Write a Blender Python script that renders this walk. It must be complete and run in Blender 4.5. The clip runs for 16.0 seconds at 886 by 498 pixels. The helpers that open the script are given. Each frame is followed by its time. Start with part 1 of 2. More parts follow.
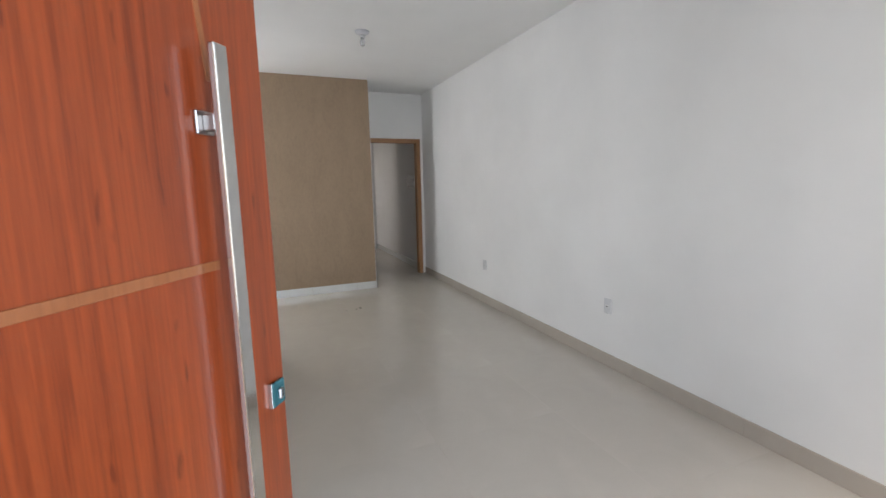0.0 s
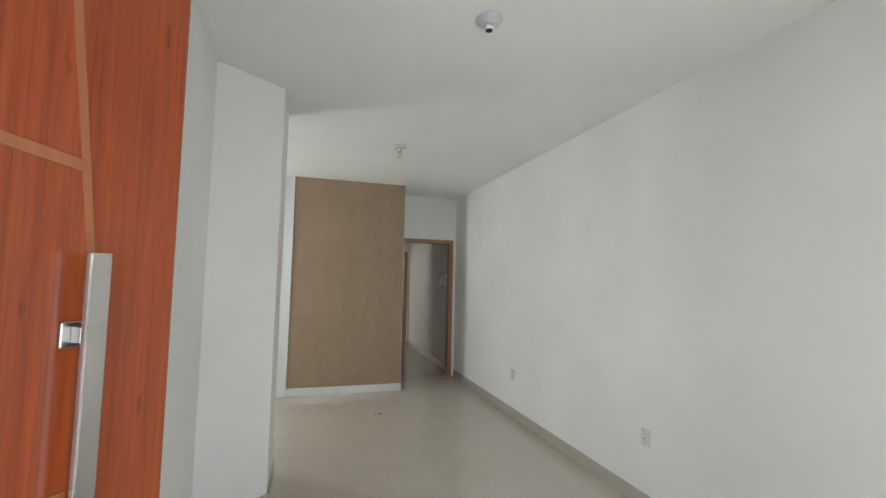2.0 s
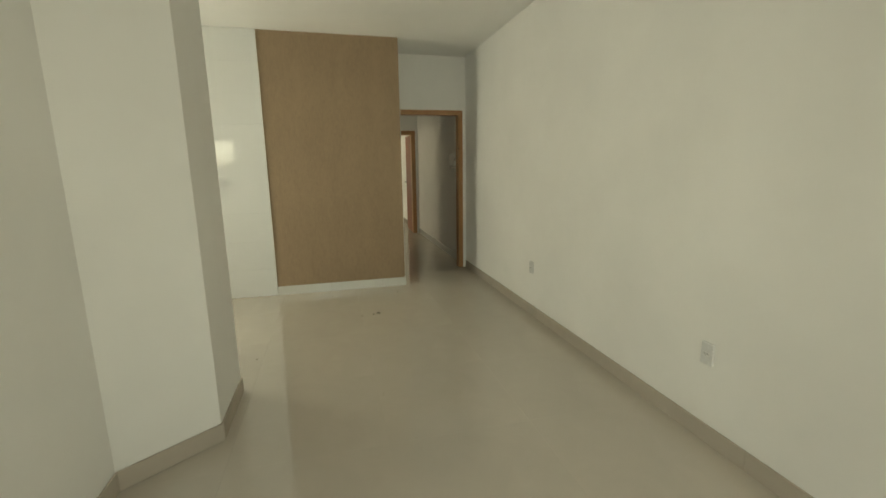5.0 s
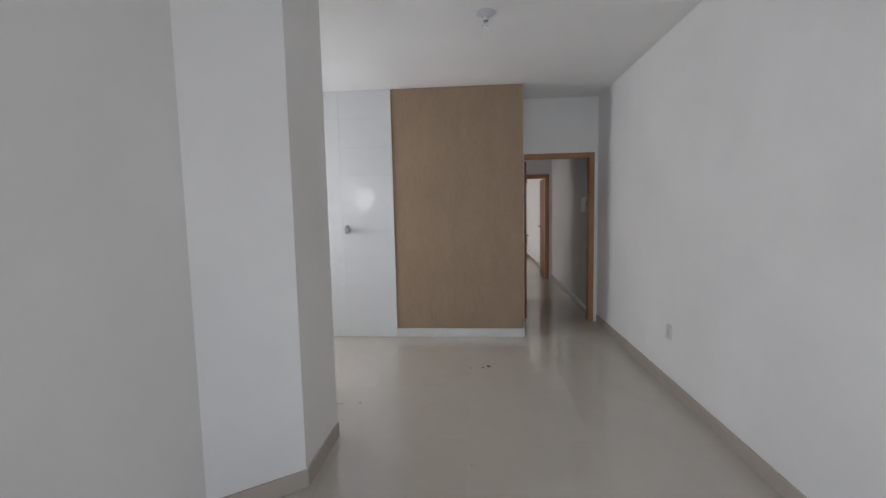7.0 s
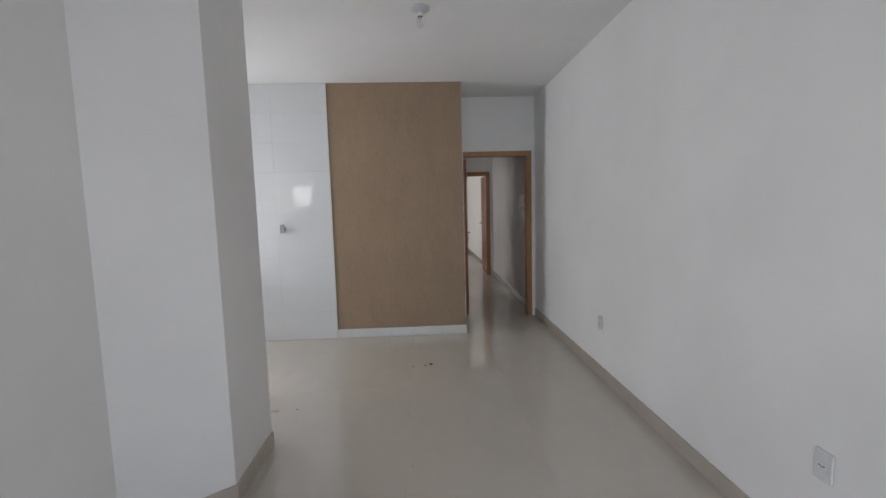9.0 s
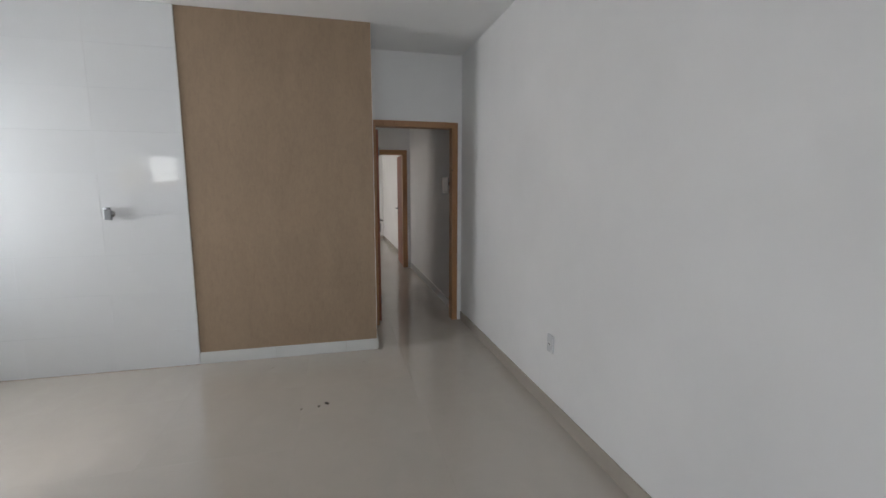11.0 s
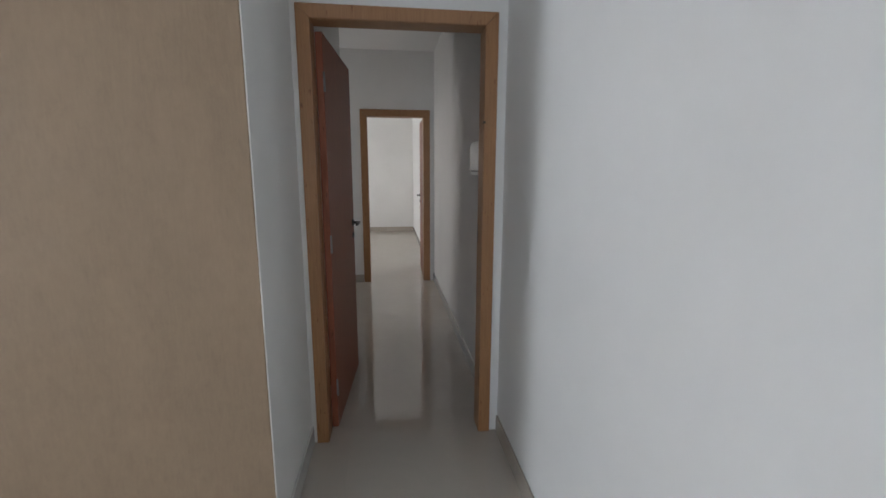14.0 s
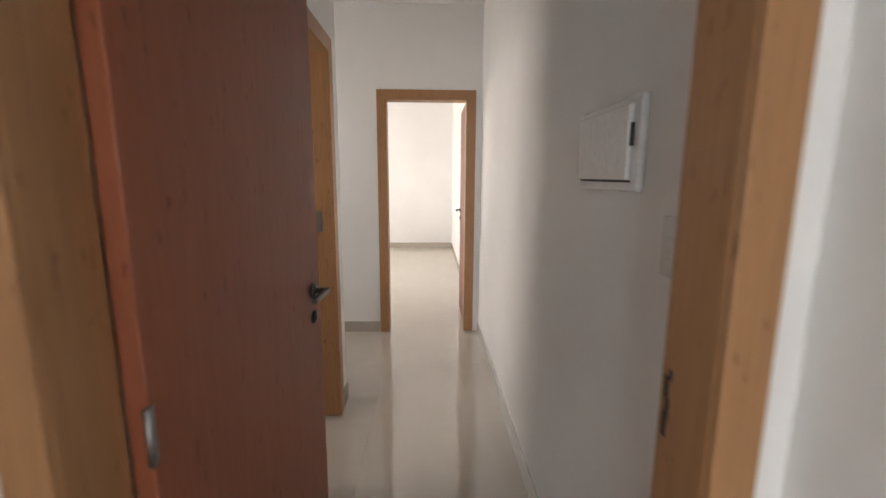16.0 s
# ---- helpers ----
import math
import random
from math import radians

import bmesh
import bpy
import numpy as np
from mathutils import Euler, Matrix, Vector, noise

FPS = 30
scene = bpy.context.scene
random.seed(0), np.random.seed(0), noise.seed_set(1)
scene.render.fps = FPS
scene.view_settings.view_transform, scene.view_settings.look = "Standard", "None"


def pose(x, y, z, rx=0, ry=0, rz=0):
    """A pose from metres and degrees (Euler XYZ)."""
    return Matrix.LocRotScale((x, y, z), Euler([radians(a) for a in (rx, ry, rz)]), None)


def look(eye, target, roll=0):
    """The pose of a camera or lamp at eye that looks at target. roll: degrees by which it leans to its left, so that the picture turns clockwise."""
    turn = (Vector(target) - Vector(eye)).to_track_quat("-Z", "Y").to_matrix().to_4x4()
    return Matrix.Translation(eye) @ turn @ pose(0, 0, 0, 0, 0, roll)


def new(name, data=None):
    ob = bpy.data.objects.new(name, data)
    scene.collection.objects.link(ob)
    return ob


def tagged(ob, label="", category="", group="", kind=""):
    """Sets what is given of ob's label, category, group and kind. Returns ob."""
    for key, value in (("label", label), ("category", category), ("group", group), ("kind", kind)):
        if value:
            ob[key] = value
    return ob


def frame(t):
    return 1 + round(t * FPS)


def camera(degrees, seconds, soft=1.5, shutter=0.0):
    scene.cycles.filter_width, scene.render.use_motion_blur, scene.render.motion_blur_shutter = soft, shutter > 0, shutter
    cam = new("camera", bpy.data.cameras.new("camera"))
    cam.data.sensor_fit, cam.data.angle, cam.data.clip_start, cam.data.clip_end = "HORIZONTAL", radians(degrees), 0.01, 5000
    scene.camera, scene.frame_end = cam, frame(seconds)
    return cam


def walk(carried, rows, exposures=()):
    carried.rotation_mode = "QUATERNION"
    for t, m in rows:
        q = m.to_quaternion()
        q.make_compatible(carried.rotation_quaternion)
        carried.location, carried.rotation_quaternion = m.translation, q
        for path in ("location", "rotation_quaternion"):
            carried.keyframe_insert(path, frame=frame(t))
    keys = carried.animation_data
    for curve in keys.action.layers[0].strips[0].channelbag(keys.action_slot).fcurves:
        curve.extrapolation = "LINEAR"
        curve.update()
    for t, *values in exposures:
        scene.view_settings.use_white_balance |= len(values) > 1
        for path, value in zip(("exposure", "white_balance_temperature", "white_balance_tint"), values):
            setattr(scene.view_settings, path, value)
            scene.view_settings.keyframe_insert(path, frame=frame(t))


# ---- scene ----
cam = camera(91.6, 16.0, shutter=0.4)
PATH = [
    (0, (-2.385, 0.062, 1.42), (-1.639, 1.894, 1.13), -1.2),
    (0.5, (-2.33, 0.059, 1.43), (-1.648, 1.918, 1.149), -0.5),
    (1, (-2.283, 0.066, 1.462), (-1.652, 1.955, 1.281), 0.6),
    (1.5, (-2.271, 0.084, 1.515), (-1.66, 1.988, 1.553), 1.2),
    (2, (-2.246, 0.083, 1.533), (-1.661, 1.99, 1.672), 1.2),
    (2.5, (-2.221, 0.102, 1.48), (-1.639, 2.012, 1.361), 0.8),
    (3, (-2.205, 0.181, 1.383), (-1.641, 2.041, 0.909), 0.6),
    (3.2, (-2.222, 0.256, 1.352), (-1.629, 2.084, 0.798), 0.5),
    (5.3, (-1.769, 0.981, 1.476), (-1.289, 2.902, 1.2), -1.2),
    (5.5, (-1.750, 1.024, 1.495), (-1.263, 2.952, 1.29), -1.4),
    (6, (-1.639, 1.077, 1.479), (-1.306, 3.039, 1.282), -1.4),
    (6.5, (-1.546, 1.082, 1.465), (-1.555, 3.074, 1.288), -0.2),
    (7, (-1.526, 1.082, 1.477), (-1.685, 3.068, 1.297), -1.2),
    (7.5, (-1.512, 1.088, 1.488), (-1.649, 3.075, 1.309), -1.1),
    (8, (-1.500, 1.09, 1.491), (-1.526, 3.081, 1.312), -1.0),
    (8.5, (-1.503, 1.087, 1.489), (-1.468, 3.078, 1.304), -1.1),
    (9, (-1.479, 1.113, 1.481), (-1.385, 3.1, 1.282), -1.5),
    (9.5, (-1.467, 1.208, 1.456), (-1.369, 3.193, 1.228), -1.6),
    (10, (-1.470, 1.504, 1.467), (-1.234, 3.475, 1.222), -1.0),
    (10.2, (-1.455, 1.605, 1.474), (-1.100, 3.557, 1.217), -0.8),
    (12.3, (-1.029, 3.221, 1.446), (-0.519, 5.131, 1.143), 0.4),
    (12.5, (-0.979, 3.371, 1.45), (-0.533, 5.294, 1.125), 0.1),
    (13, (-0.856, 3.797, 1.453), (-0.424, 5.72, 1.112), 0.5),
    (13.5, (-0.698, 4.184, 1.441), (-0.273, 6.106, 1.092), 0.5),
    (14, (-0.575, 4.555, 1.43), (-0.330, 6.507, 1.071), 0.2),
    (14.5, (-0.518, 4.993, 1.417), (-0.333, 6.953, 1.065), 1.6),
    (15, (-0.473, 5.375, 1.433), (-0.310, 7.371, 1.072), 0.8),
    (15.5, (-0.433, 5.785, 1.435), (-0.400, 7.753, 1.077), -0.5),
    (16, (-0.461, 6.212, 1.436), (-0.395, 8.192, 1.099), 0.3),
]
walk(cam, [(t, look(eye, target, roll)) for t, eye, target, roll in PATH],
     exposures=[(0, 0.68, 6450, 12), (1.0, 0.65, 6500, 8), (2.0, 0.6, 6700, 5), (3.2, 0.55, 6850, 1), (5.3, 0.33, 9250, -5), (6.1, 0.25, 9250, -5),
                (6.5, 0.27, 7100, 7), (6.9, 0.27, 6350, 14), (10.2, 0.28, 6350, 13), (12.5, 0.41, 6500, 10), (13.5, 0.65, 6200, 11), (14.5, 0.78, 6100, 10),
                (15.0, 1.02, 6250, 10), (15.5, 1.56, 6450, 12), (16, 1.92, 6800, 14)])

# ---- world and light ----
world = bpy.data.worlds.new("sky")
scene.world = world
world.use_nodes = True
wn = world.node_tree.nodes
sky = wn.new("ShaderNodeTexSky")
sky.sky_type = 'NISHITA'
sky.sun_disc = False
sky.sun_elevation = radians(50)
sky.sun_rotation = radians(200)
wn["Background"].inputs["Strength"].default_value = 0.14
world.node_tree.links.new(sky.outputs[0], wn["Background"].inputs["Color"])
sun = new("sun", bpy.data.lights.new("sun", 'SUN'))
sun.data.energy, sun.data.angle, sun.data.color = 0.8, radians(12), (1.0, 0.97, 0.92)
sun.matrix_world = look((-8, -14, 20), (0, 0, 0))


def sky_lamp(name, eye, target, w, h, power, color=(0.93, 0.97, 1.0)):
    """Daylight that stands in an opening of the house; some openings are added and out of view."""
    d = bpy.data.lights.new(name, 'AREA')
    d.shape, d.size, d.size_y, d.energy, d.color = 'RECTANGLE', w, h, power, color
    ob = new(name, d)
    ob.matrix_world = look(eye, target)
    return ob


H = 2.84
sky_lamp("daylight_entrance", (-2.24, -0.40, 1.1), (-2.2, 1, 1.1), 1.14, 2.1, 24, (0.77, 0.885, 1.0))
sky_lamp("daylight_kitchen_front", (-3.42, 3.585, 1.71), (-3.42, 6, 1.71), 0.40, 0.32, 1.7)
# front lamp is added to brighten the long wall; its window is assumed
sky_lamp("added_light_front", (-0.95, -0.40, 1.5), (-0.95, 1, 1.5), 1.3, 1.2, 10.5, (1.0, 0.97, 0.92))
sky_lamp("daylight_kitchen_side", (-4.92, 5.25, 1.45), (-3, 5.25, 1.45), 0.9, 1.1, 34, (0.95, 0.98, 1.0))
# hall lamp is added to light the corridor; its window is unseen, made up
sky_lamp("added_light_hall", (-2.86, 9.45, 1.5), (-1, 9.45, 1.5), 0.8, 1.1, 5, (1.0, 0.93, 0.86))
sky_lamp("daylight_bedroom", (-3.5, 12.9, 1.5), (-1, 12.9, 1.5), 1.8, 1.3, 25, (1.0, 0.95, 0.89))
# added lamp that sends light out through the side doorway; no source is known
sky_lamp("added_light_bathroom", (-2.86, 7.6, 1.7), (-1, 8.1, 1.3), 0.8, 0.8, 7, (1.0, 0.92, 0.84))


# ---- materials ----
def material(name):
    m = bpy.data.materials.new(name)
    m.use_nodes = True
    n, l = m.node_tree.nodes, m.node_tree.links
    return m, n, l, n["Principled BSDF"]


def coords(n, l, scale=(1, 1, 1), kind="Object"):
    tc, mp = n.new("ShaderNodeTexCoord"), n.new("ShaderNodeMapping")
    mp.inputs["Scale"].default_value = scale
    l.new(tc.outputs[kind], mp.inputs["Vector"])
    return mp.outputs["Vector"]


def noise_tex(n, l, vec, scale, detail=4, rough=0.55, dist=0.0):
    t = n.new("ShaderNodeTexNoise")
    t.inputs["Scale"].default_value, t.inputs["Detail"].default_value = scale, detail
    t.inputs["Roughness"].default_value, t.inputs["Distortion"].default_value = rough, dist
    l.new(vec, t.inputs["Vector"])
    return t.outputs["Fac"]


def ramp(n, l, fac, stops):
    r = n.new("ShaderNodeValToRGB")
    e = r.color_ramp.elements
    while len(e) < len(stops):
        e.new(0.5)
    for i, (p, c) in enumerate(stops):
        e[i].position, e[i].color = p, (*c, 1)
    l.new(fac, r.inputs["Fac"])
    return r.outputs["Color"]


def mixed(n, l, a, b, fac, mode="MIX"):
    m = n.new("ShaderNodeMix")
    m.data_type, m.blend_type = 'RGBA', mode
    if isinstance(fac, float):
        m.inputs["Factor"].default_value = fac
    else:
        l.new(fac, m.inputs["Factor"])
    l.new(a, m.inputs["A"])
    l.new(b, m.inputs["B"])
    return m.outputs["Result"]


def bumped(n, l, bsdf, height, strength, distance):
    b = n.new("ShaderNodeBump")
    b.inputs["Strength"].default_value, b.inputs["Distance"].default_value = strength, distance
    l.new(height, b.inputs["Height"])
    l.new(b.outputs["Normal"], bsdf.inputs["Normal"])


def ranged(n, l, fac, lo, hi):
    m = n.new("ShaderNodeMapRange")
    m.inputs["To Min"].default_value, m.inputs["To Max"].default_value = lo, hi
    l.new(fac, m.inputs["Value"])
    return m.outputs["Result"]


def tint(c, k):
    return tuple(min(1.0, v * k) for v in c)


def paint(name, color, rough=0.55, vary=0.04, bump=0.12, scale=(1, 1, 1), fine=180):
    """Rolled wall paint: broad unevenness, roller stipple, and slight scuffs."""
    m, n, l, b = material(name)
    v = coords(n, l, scale)
    broad = ramp(n, l, noise_tex(n, l, v, 1.3, 5), [(0.3, tint(color, 1 - vary)), (0.7, tint(color, 1 + vary))])
    l.new(broad, b.inputs["Base Color"])
    l.new(ranged(n, l, noise_tex(n, l, v, 3.1, 3), rough - 0.08, rough + 0.08), b.inputs["Roughness"])
    bumped(n, l, b, noise_tex(n, l, v, fine, 3), bump, 0.002)
    b.inputs["Specular IOR Level"].default_value = 0.35
    return m


def wood(name, light, dark, rough=0.35, grain=1.0, coat=0.0, pores=0.35):
    """Long grain along z, in bands, with fine pores and dark flecks."""
    m, n, l, b = material(name)
    v = coords(n, l, (1, 1, 0.06))
    f = coords(n, l, (1, 1, 0.025))
    band = noise_tex(n, l, v, 21 * grain, 7, 0.68, 1.4)
    fine = noise_tex(n, l, f, 150 * grain, 5, 0.75)
    c1 = ramp(n, l, band, [(0.28, dark), (0.52, tuple((a + d) / 2 for a, d in zip(light, dark))), (0.75, light)])
    c2 = ramp(n, l, fine, [(0.35, tint(dark, 0.75)), (0.62, tint(light, 1.05))])
    c = mixed(n, l, c1, c2, pores)
    fl = noise_tex(n, l, coords(n, l, (1, 1, 0.22)), 70, 2, 0.5)
    flk = ramp(n, l, fl, [(0.0, (1, 1, 1)), (0.66, (1, 1, 1)), (0.72, (0.42, 0.28, 0.24))])
    l.new(mixed(n, l, c, flk, 0.7, "MULTIPLY"), b.inputs["Base Color"])
    l.new(ranged(n, l, fine, rough - 0.06, rough + 0.1), b.inputs["Roughness"])
    bumped(n, l, b, fine, 0.10, 0.001)
    b.inputs["Coat Weight"].default_value = coat
    b.inputs["Coat Roughness"].default_value = 0.08
    b.inputs["Coat Tint"].default_value = (1.0, 0.93, 0.86, 1)
    return m


def porcelain(name, color, rough=0.07, vary=0.05, vein=2.2, spec=0.5):
    """Polished porcelain: clouded body, faint veins, smeared dust in the gloss; each piece differs a little."""
    m, n, l, b = material(name)
    v = coords(n, l)
    info = n.new("ShaderNodeObjectInfo")
    cloud = ramp(n, l, noise_tex(n, l, v, vein, 7, 0.62, 1.2), [(0.3, tint(color, 1 - vary)), (0.7, tint(color, 1 + vary))])
    speck = ramp(n, l, noise_tex(n, l, v, 420, 2), [(0.32, tint(color, 0.88)), (0.6, color)])
    c = mixed(n, l, cloud, speck, 0.25)
    each = ramp(n, l, info.outputs["Random"], [(0, (0.975, 0.975, 0.975)), (1, (1, 1, 1))])
    l.new(mixed(n, l, c, each, 1.0, "MULTIPLY"), b.inputs["Base Color"])
    dust = noise_tex(n, l, v, 1.7, 5, 0.65, 0.8)
    l.new(ranged(n, l, dust, rough * 0.6, rough * 1.9), b.inputs["Roughness"])
    bumped(n, l, b, noise_tex(n, l, v, 5, 2), 0.02, 0.003)
    b.inputs["Specular IOR Level"].default_value = spec
    return m


def plain(name, color, rough=0.4, metal=0.0, bump=0.03, scale=60):
    m, n, l, b = material(name)
    v = coords(n, l)
    nz = noise_tex(n, l, v, scale, 3)
    l.new(ramp(n, l, nz, [(0.3, tint(color, 0.94)), (0.7, tint(color, 1.05))]), b.inputs["Base Color"])
    l.new(ranged(n, l, noise_tex(n, l, v, scale * 0.3, 3), max(0.02, rough - 0.06), rough + 0.06), b.inputs["Roughness"])
    b.inputs["Metallic"].default_value = metal
    bumped(n, l, b, nz, bump, 0.001)
    return m


def streaked(name, color):
    """Combed textured render: fine vertical drag marks and trowel patches."""
    m, n, l, b = material(name)
    v = coords(n, l, (1, 1, 0.10))
    w = coords(n, l, (1, 1, 0.35))
    drag = noise_tex(n, l, v, 120, 4, 0.65)
    patch = noise_tex(n, l, w, 6.0, 8, 0.72, 0.5)
    grit = noise_tex(n, l, coords(n, l, (1, 1, 0.6)), 26, 8, 0.78, 0.3)
    c1 = ramp(n, l, patch, [(0.34, tint(color, 0.90)), (0.5, color), (0.66, tint(color, 1.10))])
    c2 = ramp(n, l, drag, [(0.36, tint(color, 0.74)), (0.55, color), (0.72, tint(color, 1.18))])
    c3 = ramp(n, l, grit, [(0.34, tint(color, 0.70)), (0.5, color), (0.68, tint(color, 1.24))])
    l.new(mixed(n, l, mixed(n, l, c1, c2, 0.22), c3, 0.22), b.inputs["Base Color"])
    b.inputs["Roughness"].default_value = 0.62
    b.inputs["Specular IOR Level"].default_value = 0.3
    bumped(n, l, b, drag, 0.22, 0.003)
    return m


WHITE = paint("white_wall_paint", (0.78, 0.775, 0.76))
CEIL = paint("white_ceiling_paint", (0.80, 0.795, 0.78), 0.7, 0.025)
TAN = streaked("tan_textured_render", (0.315, 0.226, 0.150))
CONCRETE = paint("grey_screed", (0.30, 0.29, 0.27), 0.8, 0.12, 0.3)
GROUND = paint("yard_concrete", (0.28, 0.27, 0.25), 0.85, 0.15, 0.3)
FLOOR = porcelain("polished_beige_porcelain", (0.52, 0.477, 0.418), 0.022, spec=1.0)
SKIRT = porcelain("beige_porcelain_skirting", (0.45, 0.40, 0.345), 0.10)
SKIRT_W = porcelain("pale_porcelain_skirting", (0.62, 0.62, 0.60), 0.08)
TILE = porcelain("white_glazed_tile", (0.69, 0.70, 0.70), 0.010, 0.015, spec=0.6)
GROUT = paint("pale_grout", (0.52, 0.477, 0.418), 0.8)
BEAD = paint("brown_grout", (0.30, 0.22, 0.16), 0.85)
GROUT_W = paint("white_grout", (0.66, 0.67, 0.67), 0.8)
WOOD_RED = wood("varnished_reddish_hardwood", (0.235, 0.044, 0.0085), (0.105, 0.016, 0.0042), 0.3, 1.0, 0.2, 0.5)
WOOD_INLAY = wood("pale_wood_inlay", (0.22, 0.076, 0.026), (0.17, 0.055, 0.018), 0.4, 2.0, 0.2)
WOOD_FRAME = wood("honey_brown_door_casing", (0.41, 0.215, 0.095), (0.30, 0.145, 0.06), 0.42, 1.3, 0.12)
WOOD_LEAF = wood("dark_reddish_brown_door", (0.305, 0.094, 0.044), (0.225, 0.064, 0.029), 0.5, 1.6, 0.08, 0.25)
STEEL = plain("polished_steel", (0.57, 0.57, 0.56), 0.09, 1.0, 0.01, 25)
SATIN = plain("satin_chrome", (0.36, 0.34, 0.33), 0.3, 1.0, 0.02)
STEEL_DULL = plain("brushed_steel", (0.34, 0.35, 0.36), 0.32, 1.0)
FILM = plain("teal_film_on_chrome", (0.05, 0.17, 0.20), 0.15, 0.6)
PLASTIC = plain("white_plastic", (0.72, 0.72, 0.71), 0.22)
# white plastic; its slight grey puts the reflected dark surroundings into the colour
SOCKET = plain("white_socket_plastic_dimmed", (0.66, 0.665, 0.67), 0.25)
GREYPLASTIC = plain("greyish_plastic", (0.54, 0.54, 0.56), 0.4)
DARK = plain("dark_slot", (0.02, 0.02, 0.02), 0.6)
BLACKMETAL = plain("dark_aged_metal", (0.10, 0.095, 0.09), 0.35, 0.9)
ALU = plain("white_aluminium", (0.70, 0.70, 0.70), 0.35, 0.2)
DIRT = plain("dark_crumb", (0.05, 0.04, 0.03), 0.9)


def glass_material(name):
    m, n, l, b = material(name)
    b.inputs["Transmission Weight"].default_value = 1.0
    b.inputs["Roughness"].default_value = 0.0
    b.inputs["IOR"].default_value = 1.45
    return m


GLASS = glass_material("clear_glass")
BULB = plain("thin_clear_bulb_glass", (0.85, 0.85, 0.85), 0.06)
BULB.node_tree.nodes["Principled BSDF"].inputs["Alpha"].default_value = 0.28


# ---- building helpers ----
def mesh_of(name, bm, mat):
    bmesh.ops.recalc_face_normals(bm, faces=bm.faces[:])
    me = bpy.data.meshes.new(name)
    bm.to_mesh(me)
    bm.free()
    me.materials.append(mat)
    return me


def part(name, bm, mat, parent=None, label="", smooth=False):
    me = mesh_of(name, bm, mat)
    if smooth:
        for p in me.polygons:
            p.use_smooth = True
    ob = new(name, me)
    if parent:
        ob.parent = parent
    if label:
        tagged(ob, label)
    return ob


def empty(name, at=(0, 0, 0), rz=0):
    ob = new(name)
    ob.empty_display_size = 0.1
    ob.matrix_basis = pose(*at, 0, 0, rz)
    return ob


def box(bm, x0, x1, y0, y1, z0, z1, bevel=0.0, segments=1):
    r = bmesh.ops.create_cube(bm, size=1)
    vs = r["verts"]
    for v in vs:
        v.co = ((x0 + x1) / 2 + v.co.x * (x1 - x0), (y0 + y1) / 2 + v.co.y * (y1 - y0), (z0 + z1) / 2 + v.co.z * (z1 - z0))
    if bevel:
        es = list({e for v in vs for e in v.link_edges})
        bmesh.ops.bevel(bm, geom=es, offset=bevel, segments=segments, affect='EDGES', profile=0.5)
    return bm


def boxed(*a, **k):
    return box(bmesh.new(), *a, **k)


def prism(bm, pts, z0, z1):
    lo = [bm.verts.new((x, y, z0)) for x, y in pts]
    hi = [bm.verts.new((x, y, z1)) for x, y in pts]
    bm.faces.new(lo)
    bm.faces.new(hi)
    for i in range(len(pts)):
        j = (i + 1) % len(pts)
        bm.faces.new((lo[i], lo[j], hi[j], hi[i]))
    return bm


def lathe(bm, profile, seg=32, m=Matrix()):
    """A turned body about the z axis; profile runs (radius, height)."""
    rings = []
    for r, z in profile:
        rings.append([bm.verts.new(m @ Vector((r * math.cos(2 * math.pi * i / seg), r * math.sin(2 * math.pi * i / seg), z))) for i in range(seg)])
    for a, b in zip(rings, rings[1:]):
        for i in range(seg):
            j = (i + 1) % seg
            bm.faces.new((a[i], a[j], b[j], b[i]))
    bm.faces.new(rings[0])
    bm.faces.new(rings[-1])
    return bm


def wall(name, axis, at, thick, a0, a1, holes=(), label="", z0=0.0, z1=H, mat=None):
    """A straight wall. axis 'x': runs along x with faces at y = at and at + thick; 'y': runs along y, faces at x.
    holes: (from, to, sill, head)."""
    bm = bmesh.new()

    def piece(u0, u1, w0, w1):
        lo, hi = sorted((at, at + thick))
        if axis == 'x':
            box(bm, u0, u1, lo, hi, w0, w1)
        else:
            box(bm, lo, hi, u0, u1, w0, w1)
    u = a0
    for h0, h1, s, t in sorted(holes):
        if h0 > u:
            piece(u, h0, z0, z1)
        if s > z0:
            piece(h0, h1, z0, s)
        if t < z1:
            piece(h0, h1, t, z1)
        u = h1
    if a1 > u:
        piece(u, a1, z0, z1)
    ob = part(name, bm, mat or WHITE)
    return tagged(ob, label or "plain white painted plaster wall", "wall", kind="structure")


# ---- structure ----
T = 0.15
LX, AX, AY, BX, BY, EY = -2.84, -2.84, 2.94, -2.463, 3.225, 3.75
tagged(part("ground", boxed(-400, 400, -400, 400, -0.30, -0.12), GROUND), "grey concrete yard round the house", "ground", kind="structure")
OUTLINE = [(0.15, -0.25), (0.15, 15.0), (-3.35, 15.0), (-3.35, 10.07), (-2.65, 10.07), (-2.65, 6.162), (-4.75, 6.162), (-4.75, 3.60),
           (-2.99, 3.60), (-2.99, -0.25)]
tagged(part("floor_slab", prism(bmesh.new(), OUTLINE, -0.119, -0.012), CONCRETE), "screed slab under the floor tiles", "floor", kind="structure")
tagged(part("ceiling", prism(bmesh.new(), OUTLINE, H, H + 0.15), CEIL), "flat white painted ceiling", "ceiling", kind="structure")
wall("wall_east", 'y', 0.0, T, -0.25, 15.0, label="long white painted wall with sockets near the floor")
wall("wall_front", 'x', -0.10, -T, -2.99, 0.0, [(-2.82, -1.68, 0, 2.12), (-1.55, -0.35, 0.95, 2.1)])
wall("wall_entry", 'y', LX, -T, -0.10, AY)
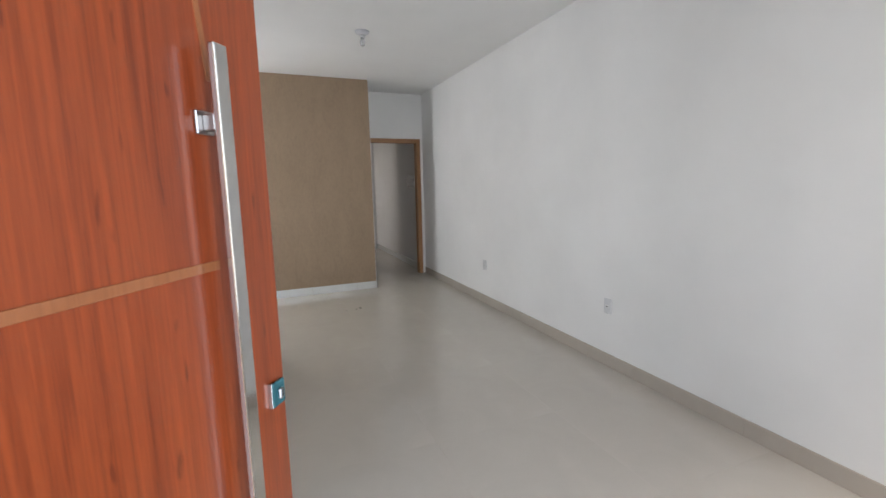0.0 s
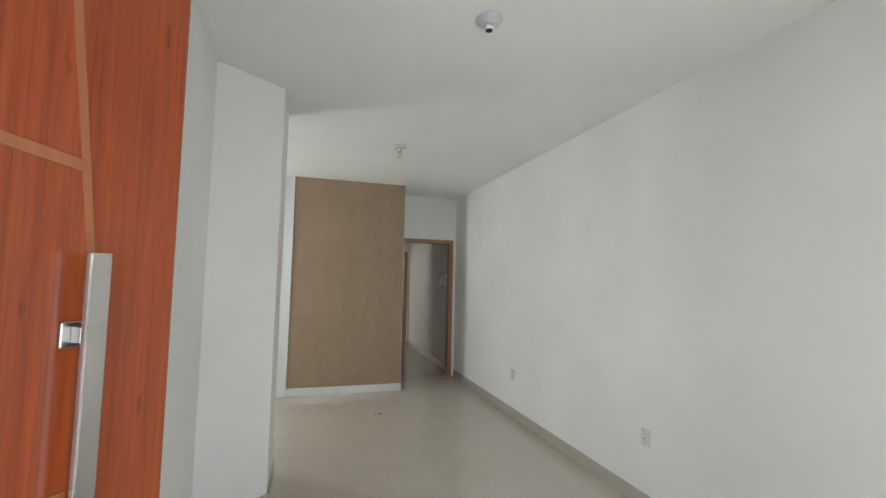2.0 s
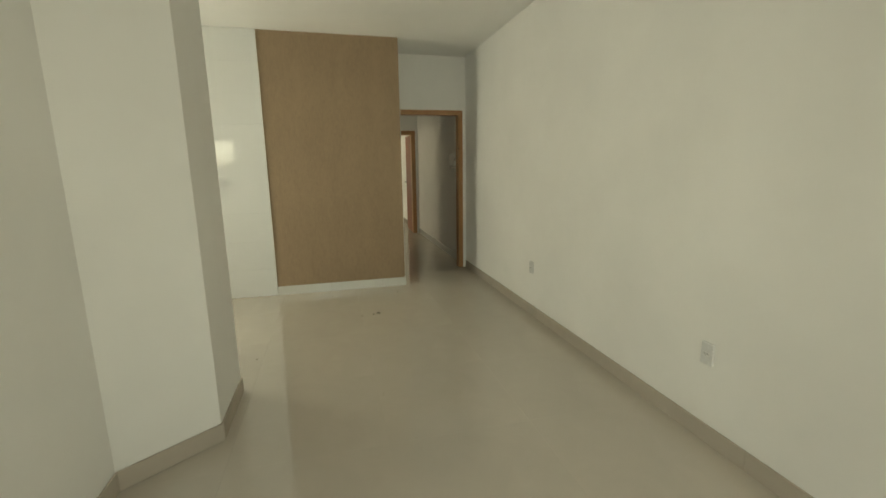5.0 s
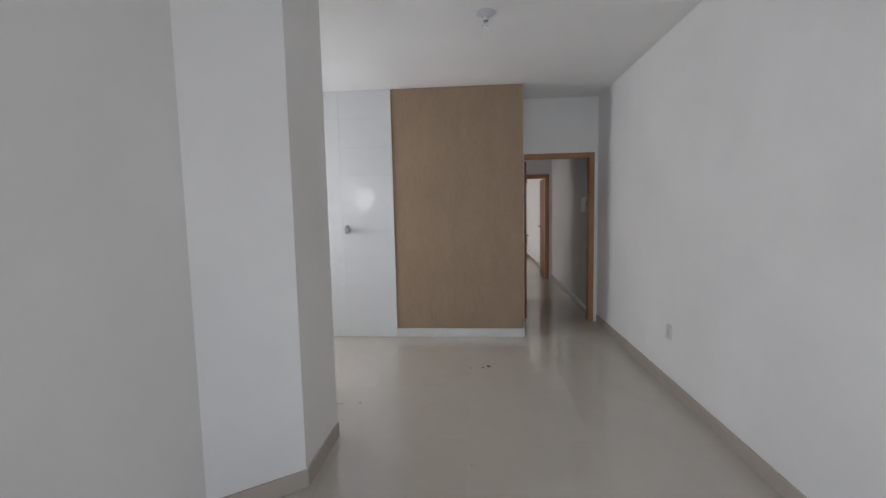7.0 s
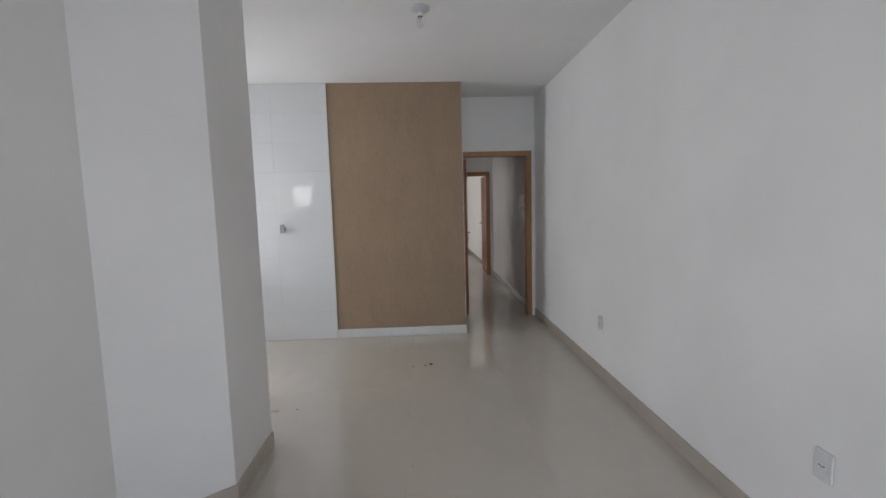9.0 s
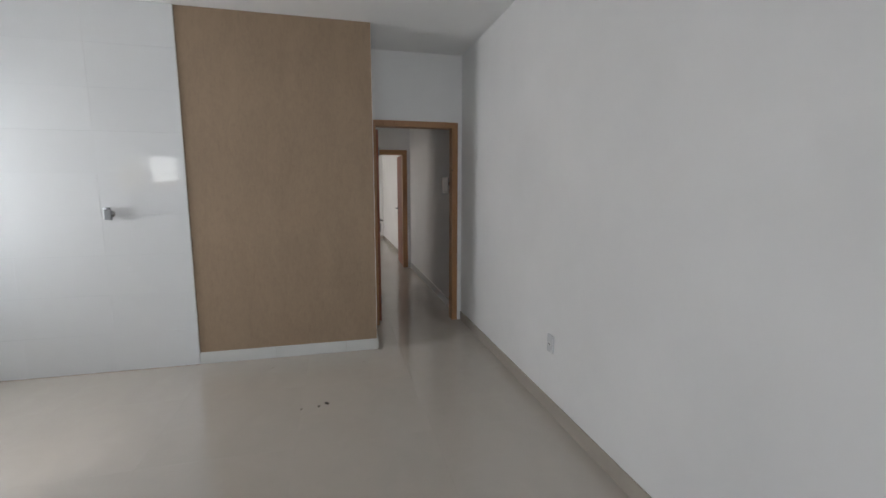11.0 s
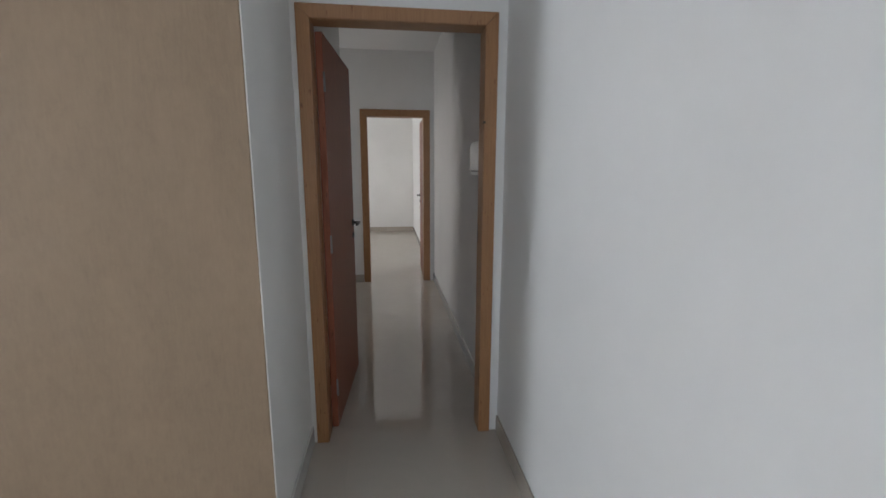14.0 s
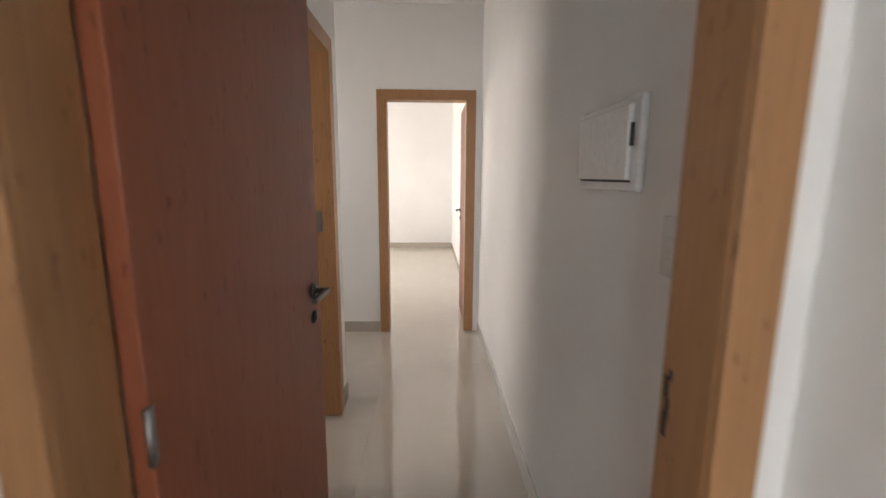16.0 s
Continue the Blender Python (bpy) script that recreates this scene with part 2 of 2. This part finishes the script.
col = prism(bmesh.new(), [(AX, AY), (BX, BY), (BX, EY), (-2.99, EY), (-2.99, AY)], 0, H)
tagged(part("wall_pillar", col, WHITE), "white wall end with a slanted face", "wall", kind="structure")
wall("wall_kitchen_front", 'x', EY, -T, -4.75, -2.99, [(-3.95, -3.2, 1.02, 1.88)])
wall("wall_kitchen_side", 'y', -4.60, -T, EY, 6.0, [(4.85, 5.65, 1.0, 2.0)])
wall_tiles = wall("wall_kitchen_back", 'x', 6.0, T, -4.75, -2.482, label="kitchen wall of glossy white glazed tiles", mat=GROUT_W)
tagged(part("wall_accent", boxed(-2.482, -1.004, 6.0, 6.15, 0, H, bevel=0.003), TAN), "accent wall in tan combed render", "wall", kind="structure")
wall("wall_corridor", 'y', -1.0, -T, 6.004, 8.87, [(7.93, 8.66, 0, 2.1)])
wall("wall_hall_door", 'x', 6.70, 0.105, -1.0, 0.0, [(-0.938, -0.082, 0, 2.123)])
wall("wall_bath", 'x', 8.87, -T, -2.65, -1.15)
wall("wall_hall_side", 'y', -2.5, -T, 6.162, 10.07, [(7.2, 8.0, 1.3, 2.1), (9.1, 9.85, 1.0, 2.1)])
wall("wall_bedroom_door", 'x', 10.07, 0.13, -3.35, 0.0, [(-0.85, -0.112, 0, 2.10)])
wall("wall_bedroom_side", 'y', -3.2, -T, 10.2, 14.85, [(12.0, 13.8, 0.9, 2.15)])
wall("wall_bedroom_back", 'x', 14.85, T, -3.35, 0.0)


def window(name, axis, at, c, w, z0, z1, label):
    """A white aluminium sliding window of two leaves in its opening; built about the origin along x, then turned."""
    e = empty(name)
    e.matrix_basis = pose(c, at, z0) if axis == 'x' else pose(at, c, z0, 0, 0, 90)
    h = z1 - z0
    part("window_frame", box(bmesh.new(), -w / 2, -w / 2 + 0.035, -0.04, 0.04, 0, h, bevel=0.003), ALU, e)
    part("window_frame", boxed(w / 2 - 0.035, w / 2, -0.04, 0.04, 0, h, bevel=0.003), ALU, e)
    part("window_frame", boxed(-w / 2 + 0.036, w / 2 - 0.036, -0.04, 0.04, h - 0.035, h, bevel=0.003), ALU, e)
    part("window_sill", boxed(-w / 2 + 0.036, w / 2 - 0.036, -0.05, 0.05, 0, 0.03, bevel=0.003), ALU, e)
    part("mullion", boxed(-0.025, 0.025, -0.02, 0.02, 0.031, h - 0.036, bevel=0.003), ALU, e)
    for s in (-1, 1):
        lo, hi = sorted((s * 0.026, s * (w / 2 - 0.036)))
        p = part("pane", boxed(lo, hi, -0.003, 0.003, 0.031, h - 0.036), GLASS, e)
        p.visible_shadow = False
    return tagged(e, label, "window", kind="structure")


# made-up side-room window, never in view, for the bathroom lamp
window("window_6", 'y', -2.575, 7.6, 0.8, 1.3, 2.1, "small white aluminium window added unseen in the side room")
# assumed front window, out of view, opened for the added front lamp
window("window_5", 'x', -0.175, -0.95, 1.2, 0.95, 2.1, "white aluminium sliding window added unseen beside the entrance")
window("window_1", 'x', 3.675, -3.575, 0.75, 1.02, 1.88, "white aluminium sliding window in the kitchen")
window("window_2", 'y', -4.675, 5.25, 0.8, 1.0, 2.0, "white aluminium window beside the tiled kitchen wall")
# unseen window made up to hold the added hall lamp
window("window_3", 'y', -2.575, 9.475, 0.75, 1.0, 2.1, "white aluminium window added unseen at the end of the hall")
window("window_4", 'y', -3.275, 12.9, 1.8, 0.9, 2.15, "wide white aluminium sliding bedroom window")


def skirting(name, axis, at, out, a0, a1, label="beige porcelain skirting along the wall", mat=None, piece=0.8):
    """Skirting cut from porcelain, in lengths; out: the side (+1 or -1) to which it stands proud."""
    e = empty(name)
    u = a0
    while u < a1 - 0.01:
        v = min(u + piece, a1)
        lo, hi = sorted((at, at + out * 0.011))
        g = 0.0006
        bm = boxed(u + g, v - g, lo, hi, 0.001, 0.10, bevel=0.0015) if axis == 'x' else boxed(lo, hi, u + g, v - g, 0.001, 0.10, bevel=0.0015)
        part("skirting_piece", bm, mat or SKIRT, e)
        u = v
    return tagged(e, label, "skirting", kind="structure")


skirting("baseboard_east", 'y', 0.0, -1, -0.10, 6.68)
skirting("baseboard_entry", 'y', LX, 1, -0.10, AY)
skirting("baseboard_pillar_end", 'y', BX, 1, BY, EY)
sl = empty("baseboard_pillar_slant", (AX, AY, 0), math.degrees(math.atan2(BY - AY, BX - AX)))
part("skirting_piece", boxed(0.004, math.hypot(BX - AX, BY - AY) + 0.004, -0.011, 0, 0.001, 0.10, bevel=0.0015), SKIRT, sl)
tagged(sl, "beige porcelain skirting on the slanted wall face", "skirting", kind="structure")
skirting("baseboard_accent", 'x', 6.0, -1, -2.482, -1.0, "pale glossy porcelain skirting below the tan wall", SKIRT_W, 0.6)
skirting("baseboard_recess", 'y', -1.0, 1, 6.012, 6.69, mat=SKIRT_W)
skirting("baseboard_front", 'x', -0.10, 1, -1.62, -0.012)
skirting("baseboard_corridor_east", 'y', 0.0, -1, 6.82, 10.07, "pale porcelain skirting along the corridor wall", SKIRT_W)
skirting("baseboard_corridor_a", 'y', -1.0, 1, 6.82, 7.865)
skirting("baseboard_corridor_b", 'y', -1.0, 1, 8.73, 8.87)
skirting("baseboard_hall_end", 'x', 10.07, -1, -2.5, -0.911)
skirting("baseboard_bedroom_back", 'x', 14.85, -1, -3.2, -0.012)
skirting("baseboard_bedroom_east", 'y', 0.0, -1, 10.2, 14.85)


def door_frame(name, label, axis, wall0, wall1, a0, a1, head, casing=0.07, sides=(True, True)):
    """Jambs and head that line an opening, with flat casings on the wall faces."""
    e = empty(name)

    def bx(u0, u1, w0, w1, z0, z1, b=0.003):
        return boxed(u0, u1, w0, w1, z0, z1, bevel=b, segments=2) if axis == 'x' else boxed(w0, w1, u0, u1, z0, z1, bevel=b, segments=2)
    j = 0.025
    part("jamb", bx(a0, a0 + j, wall0, wall1, 0.001, head), WOOD_FRAME, e)
    part("jamb", bx(a1 - j, a1, wall0, wall1, 0.001, head), WOOD_FRAME, e)
    part("head", bx(a0 + j, a1 - j, wall0, wall1, head - j, head), WOOD_FRAME, e)
    for on, w, s in ((sides[0], wall0, -1), (sides[1], wall1, 1)):
        if not on:
            continue
        lo, hi = sorted((w, w + s * 0.012))
        o0, o1 = a0 + 0.012 - casing, a1 - 0.012 + casing   # outer edges
        top = head - 0.012 + casing
        i0, i1, it = a0 + j - 0.001, a1 - j + 0.001, head - j + 0.001
        for quad in (((o0, 0.001), (i0, 0.001), (i0, it), (o0, top)), ((i1, 0.001), (o1, 0.001), (o1, top), (i1, it)),
                     ((o0 + 0.0006, top), (i0 + 0.0004, it + 0.0006), (i1 - 0.0004, it + 0.0006), (o1 - 0.0006, top))):
            bm = bmesh.new()
            ring = [[bm.verts.new((u, w_, z) if axis == 'x' else (w_, u, z)) for u, z in quad] for w_ in (lo, hi)]
            bm.faces.new(ring[0])
            bm.faces.new(ring[1])
            for k in range(4):
                bm.faces.new((ring[0][k], ring[0][(k + 1) % 4], ring[1][(k + 1) % 4], ring[1][k]))
            bmesh.ops.bevel(bm, geom=bm.edges[:], offset=0.002, segments=2, affect='EDGES', profile=0.5)
            part("casing", bm, WOOD_FRAME, e)
    return tagged(e, label, "door frame", kind="structure")


hall_frame = door_frame("door_frame_1", "honey-brown wooden casing round the hall doorway", 'x', 6.70, 6.805, -0.938, -0.082, 2.123, casing=0.049)
door_frame("door_frame_2", "honey-brown wooden casing round the bedroom doorway", 'x', 10.07, 10.20, -0.85, -0.112, 2.10)
side_frame = door_frame("door_frame_3", "honey-brown wooden casing of the side doorway", 'y', -1.15, -1.0, 7.93, 8.66, 2.10)


for z0, z1, y0, y1 in ((1.050, 1.088, 6.792, 6.803), (1.080, 1.112, 6.789, 6.799), (1.112, 1.146, 6.794, 6.804), (1.141, 1.158, 6.787, 6.795)):
    part("strike_cut", boxed(-0.1082, -0.1066, y0, y1, z0, z1, bevel=0.0006), DARK, hall_frame, "rough dark cut for the latch")
part("nail_mark", boxed(-0.113, -0.100, 6.6868, 6.6884, 1.655, 1.668, bevel=0.0006), DIRT, hall_frame, "dark nail mark")
part("strike_plate", boxed(-1.085, -1.055, 8.6335, 8.6352, 1.12, 1.24, bevel=0.0006), STEEL_DULL, side_frame, "dull steel strike plate")


def lever_handle(parent, y, z, side):
    """A dark lever on a round rose, with a keyhole rose below; it points back to the hinge."""
    m = Matrix.Rotation(radians(90 * side), 4, 'Y')
    rose = part("handle", lathe(bmesh.new(), [(0.0245, 0), (0.0245, 0.006), (0.021, 0.009), (0.010, 0.010), (0.009, 0.048), (0.002, 0.05)], 24,
                                Matrix.Translation((side * 0.018, y, z)) @ m), BLACKMETAL, parent, "dark metal lever handle", True)
    x0, x1 = sorted((side * 0.056, side * 0.070))
    part("lever", boxed(x0, x1, y - 0.115, y + 0.012, z - 0.009, z + 0.009, bevel=0.004, segments=3), BLACKMETAL, rose)
    part("key_rose", lathe(bmesh.new(), [(0.021, 0), (0.021, 0.005), (0.017, 0.008), (0.002, 0.008)], 24,
                           Matrix.Translation((side * 0.018, y, z - 0.085)) @ m), BLACKMETAL, rose, "", True)
    part("key_slot", boxed(*sorted((side * 0.025, side * 0.0275)), y - 0.003, y + 0.003, z - 0.095, z - 0.077), DARK, rose)


def inner_door(name, label, at, rz, width, hinge_side):
    """A flush leaf that hangs at the origin and runs along y."""
    e = empty(name, at, rz)
    leaf = part("leaf", boxed(-0.0175, 0.0175, 0.003, width, 0.010, 2.08, bevel=0.002, segments=2), WOOD_LEAF, e)
    for s in (-1, 1):
        lever_handle(leaf, width - 0.065, 1.078, s)
    for z in (0.25, 1.05, 1.85):
        h = part("hinge", boxed(*sorted((hinge_side * 0.0178, hinge_side * 0.0205)), -0.006, 0.012, z - 0.045, z + 0.045, bevel=0.001), STEEL_DULL, e, "dull steel hinge")
        part("knuckle", lathe(bmesh.new(), [(0.0055, -0.046), (0.0055, 0.046)], 12, Matrix.Translation((hinge_side * 0.0215, -0.004, z))), STEEL_DULL, h, "", True)
    return tagged(e, label, "door", kind="structure")


inner_door("door_1", "dark reddish-brown flush door standing open into the corridor", (-0.896, 6.815, 0), -4.2, 0.79, 1)
inner_door("door_2", "reddish-brown flush door standing open against the bedroom wall", (-0.112, 10.215, 0), -0.6, 0.665, -1)


# ---- entrance door, open inwards ----
AZ, LOCK_Z = 35.86, 1.1855
door = empty("door_3", (-2.3824, 0.5889, 0), -AZ)   # origin at the free edge, y along the leaf, x out of its outer face
leaf = part("leaf", boxed(-0.036, 0.0, -0.765, 0.004, 0.012, 2.10, bevel=0.002, segments=2), WOOD_RED, door)
def inlay(y0, y1, z0, z1, half, label):
    """A thin strip let into the outer face; it runs from (y0, z0) to (y1, z1)."""
    bm = boxed(0.0002, 0.0012, y0, y1, -half, half, bevel=0.0004)
    for v in bm.verts:
        v.co.z += z0 + (z1 - z0) * (v.co.y - y0) / (y1 - y0)
    return part("inlay_strip", bm, WOOD_INLAY, leaf, label)


inlay(-0.760, -0.082, 0.55, 0.55, 0.005, "pale wood inlay strip")
inlay(-0.760, -0.082, 1.347, 1.3495, 0.0046, "pale wood inlay strip")
inlay(-0.760, -0.087, 1.713, 1.6225, 0.0052, "pale wood inlay strip, slightly sloping")
slant = bmesh.new()
ends = [slant.verts.new((x, y, z)) for x in (-0.0005, 0.0012) for y, z in ((-0.0765, 1.52), (-0.0705, 1.52), (-0.136, 2.095), (-0.144, 2.095))]
for f in ((0, 1, 2, 3), (7, 6, 5, 4), (0, 4, 5, 1), (1, 5, 6, 2), (2, 6, 7, 3), (3, 7, 4, 0)):
    slant.faces.new([ends[k] for k in f])
part("inlay_strip", slant, WOOD_INLAY, leaf, "pale tapering wood inlay strip")
BAR = -0.0815
bar = part("pull_handle", boxed(0.0155, 0.0222, BAR - 0.0082, BAR + 0.0088, 0.50, 1.549, bevel=0.0014, segments=2), STEEL, door, "long flat mirror-polished steel pull bar")
for z in (1.481, 0.57):
    part("mount", boxed(0.003, 0.0155, BAR - 0.0075, BAR + 0.005, z - 0.007, z + 0.007, bevel=0.0008), SATIN, bar)
    part("mount_plate", boxed(0.0004, 0.0032, BAR - 0.0145, BAR + 0.0065, z - 0.0105, z + 0.0105, bevel=0.0008), SATIN, bar)
lk = part("lock_plate", boxed(0.001, 0.0062, -0.0262, -0.0036, LOCK_Z - 0.0145, LOCK_Z + 0.0145, bevel=0.0016, segments=2), FILM, door, "square chrome lock plate with teal film")
part("plate_rim", boxed(0.0004, 0.0048, -0.0268, -0.0262, LOCK_Z - 0.0148, LOCK_Z + 0.0148, bevel=0.0002), STEEL, lk, "bare chrome edge of the lock plate")
part("cylinder", boxed(0.0062, 0.0105, -0.0185, -0.0105, LOCK_Z - 0.0065, LOCK_Z + 0.0065, bevel=0.0026, segments=3), STEEL_DULL, lk, "key cylinder in dull steel", True)
part("key_slot", boxed(0.0104, 0.0109, -0.0152, -0.0138, LOCK_Z - 0.004, LOCK_Z + 0.004), DARK, lk)
tagged(door, "varnished reddish hardwood entrance door standing open", "door", kind="structure")
door_frame("door_frame_4", "wooden casing round the entrance doorway", 'x', -0.25, -0.10, -2.82, -1.68, 2.12, sides=(True, False))


# ---- fittings ----
def socket(at, rz, label):
    """A wall plate with a three-pin insert; built facing +y."""
    e = empty("wall_socket", at, rz)
    part("plate", boxed(-0.037, 0.037, 0, 0.013, -0.058, 0.058, bevel=0.004, segments=3), SOCKET, e)
    ins = part("insert", boxed(-0.020, 0.020, 0.0132, 0.0156, -0.013, 0.013, bevel=0.0015), PLASTIC, e)
    for dx, dz in ((-0.0095, 0), (0.0095, 0), (0, -0.003)):
        part("pin_hole", lathe(bmesh.new(), [(0.0036, 0.0157), (0.0036, 0.0161)], 10,
                               Matrix.Translation((dx, 0, dz)) @ Matrix.Rotation(radians(-90), 4, 'X')), DARK, ins)
    return tagged(e, label, "wall socket", group="wall sockets")


socket((0, 2.563, 0.478), 90, "white plastic wall socket low on the long wall")
socket((0, 4.585, 0.470), 90, "white plastic wall socket low on the long wall")
socket((LX, 1.70, 0.470), -90, "white plastic wall socket low on the entry wall")

sw = empty("light_switch", (0, 6.99, 1.305), 90)
part("plate", boxed(-0.037, 0.037, 0, 0.009, -0.058, 0.058, bevel=0.004, segments=3), PLASTIC, sw)
part("rocker", boxed(-0.012, 0.012, 0.0092, 0.0125, -0.021, 0.021, bevel=0.002), PLASTIC, sw)
tagged(sw, "white plastic light switch inside the corridor", "light switch")

db = empty("distribution_box", (0, 7.305, 1.507), 90)
part("rim", boxed(-0.178, 0.178, 0, 0.018, -0.105, 0.105, bevel=0.007, segments=3), PLASTIC, db)
dcov = part("cover", boxed(-0.145, 0.165, 0.0182, 0.030, -0.078, 0.085, bevel=0.003, segments=2), PLASTIC, db)
part("seam", boxed(-0.146, 0.164, 0.0181, 0.0195, -0.084, -0.0785), DARK, db)
part("latch_slot", boxed(-0.151, -0.1455, 0.0181, 0.026, -0.005, 0.045), DARK, db)
tagged(db, "white plastic electrical distribution box on the wall", "fuse box")


def lampholder(at, label, bulb):
    e = empty("ceiling_lampholder", at)
    part("canopy", lathe(bmesh.new(), [(0.066, 0), (0.066, -0.008), (0.058, -0.018), (0.034, -0.030), (0.024, -0.032)], 40), GREYPLASTIC, e, "", True)
    s = part("socket", lathe(bmesh.new(), [(0.021, -0.0305), (0.0215, -0.050), (0.020, -0.058)], 32), PLASTIC, e, "", True)
    part("socket_mouth", lathe(bmesh.new(), [(0.0185, -0.0582), (0.0180, -0.0605)], 32), DARK, s)
    if bulb:
        part("bulb", lathe(bmesh.new(), [(0.012, -0.061), (0.013, -0.067), (0.022, -0.085), (0.027, -0.102), (0.024, -0.118), (0.012, -0.128), (0.002, -0.130), (0.002, -0.1295), (0.0115, -0.1275), (0.0235, -0.1177), (0.0264, -0.102), (0.0214, -0.085), (0.0124, -0.066), (0.0114, -0.059)], 28), BULB, e, "clear glass bulb, unlit", True)
    return tagged(e, label, "ceiling light", group="ceiling lampholders")


lampholder((-1.437, 2.010, H), "bare white lampholder on the ceiling", False)
lampholder((-1.447, 4.228, H), "white lampholder on the ceiling with clear bulb", True)

va = empty("water_valve", (-3.02, 5.988, 1.27))
rx = Matrix.Rotation(radians(90), 4, 'X')
part("flange", lathe(bmesh.new(), [(0.030, 0), (0.030, 0.004), (0.022, 0.010), (0.012, 0.011), (0.012, 0.045), (0.002, 0.046)], 28, rx), STEEL, va, "", True)
part("body", boxed(-0.024, 0.024, -0.056, -0.030, -0.045, 0.032, bevel=0.006, segments=2), STEEL_DULL, va)
part("knob", lathe(bmesh.new(), [(0.024, 0.0305), (0.026, 0.038), (0.024, 0.050), (0.002, 0.052)], 8, Matrix.Translation((0, -0.043, 0.002))), STEEL_DULL, va)
tagged(va, "small chrome water valve on the white tiles", "valve")


def crumb(at, r, seed):
    rng = random.Random(seed)
    bm = bmesh.new()
    bmesh.ops.create_icosphere(bm, subdivisions=2, radius=r)
    for v in bm.verts:
        k = rng.uniform(0.6, 1.2)
        v.co = Vector((v.co.x * k * 1.6, v.co.y * k, max(v.co.z, -r * 0.3) * 0.5 * k))
    ob = part("dirt_crumb", bm, DIRT)
    ob.matrix_basis = pose(at[0], at[1], 0.0012 + r * 0.12, 0, 0, rng.uniform(0, 360))
    return tagged(ob, "dark crumb of building dirt on the floor", "dirt", group="crumbs on the floor")


for i, (x, y, r) in enumerate(((-1.436, 5.044, 0.014), (-1.487, 5.014, 0.008), (-1.60, 5.0, 0.006), (-2.449, 4.236, 0.007),
                               (-1.88, 5.762, 0.004), (-1.14, 5.714, 0.004), (-1.575, 3.454, 0.003))):
    crumb((x, y), r, i)

bm = boxed(-0.20, 0.20, -0.005, 0.005, 0, 0.004, bevel=0.001)
for v in bm.verts:
    v.co.y += 0.010 * math.sin(v.co.x * 7)
splinter = part("wood_splinter", bm, WOOD_FRAME)
splinter.matrix_basis = pose(-2.775, 4.205, 0.0005, 0, 0, 3)
tagged(splinter, "thin brown wood splinter on the kitchen floor", "wood scrap")

# ---- floor tiles and wall tiles ----
floor = tagged(part("floor", prism(bmesh.new(), OUTLINE, -0.0119, -0.0016), GROUT), "polished beige porcelain tile floor", "floor", kind="structure")


def tile_mesh(name, w, d, t, mat, bevel=0.0008):
    return mesh_of(name, boxed(0, w, 0, d, 0, t, bevel=bevel), mat)


S, G = 0.80, 0.0004
full = tile_mesh("floor_tile", S - G, S - G, 0.0016, FLOOR, 0.0001)
cols, rows = 6, 19
for i in range(cols):
    for j in range(rows):
        x1, y0 = -i * S, -0.25 + j * S
        d = min(S, 14.85 - y0)
        y1 = y0 + d
        west = 2.9 if y1 < 3.65 else 4.62 if y0 < 6.1 else 2.55 if y1 < 10.1 else 3.25
        w = min(S, west + x1)
        if w < 0.02:
            continue
        if w > S - 0.001 and d > S - 0.001:
            me = full
        else:
            me = tile_mesh("floor_tile", w - G, d - G, 0.0016, FLOOR, 0.0001)
        ob = new("floor_tile", me)
        ob.parent = floor
        ob.location = (x1 - w + G / 2, y0 + G / 2, -0.0016)

bead = bmesh.new()
rng = random.Random(5)
for k in range(53):
    box(bead, -4.6 + k * 0.04, -4.56 + k * 0.04, 5.9865 - rng.uniform(0.0005, 0.005), 5.9884, 0.0, rng.uniform(0.001, 0.0035))
part("grout_bead", bead, BEAD, wall_tiles, "uneven brownish grout along the floor")
part("edge_trim", boxed(-2.4835, -2.479, 5.9858, 5.9995, 0.101, H - 0.001, bevel=0.001), ALU, wall_tiles, "thin white trim at the tile edge")
TW, TH = 0.60, 0.3155
tile_cache = {}
for i in range(4):
    for j in range(9):
        x1, z0 = -2.484 - i * TW, j * TH
        w, h = min(TW, x1 + 4.6), min(TH, H - z0)
        key = (round(w, 4), round(h, 4))
        if key not in tile_cache:
            tile_cache[key] = mesh_of("wall_tile", boxed(0, w - 0.0005, 0, 0.010, 0, h - 0.0005, bevel=0.0004), TILE)
        ob = new("wall_tile", tile_cache[key])
        ob.parent = wall_tiles
        ob.location = (x1 - w + 0.001, 5.9885, z0 + 0.001)
        ob.rotation_euler = (rng.uniform(-0.004, 0.004), 0, rng.uniform(-0.003, 0.003))
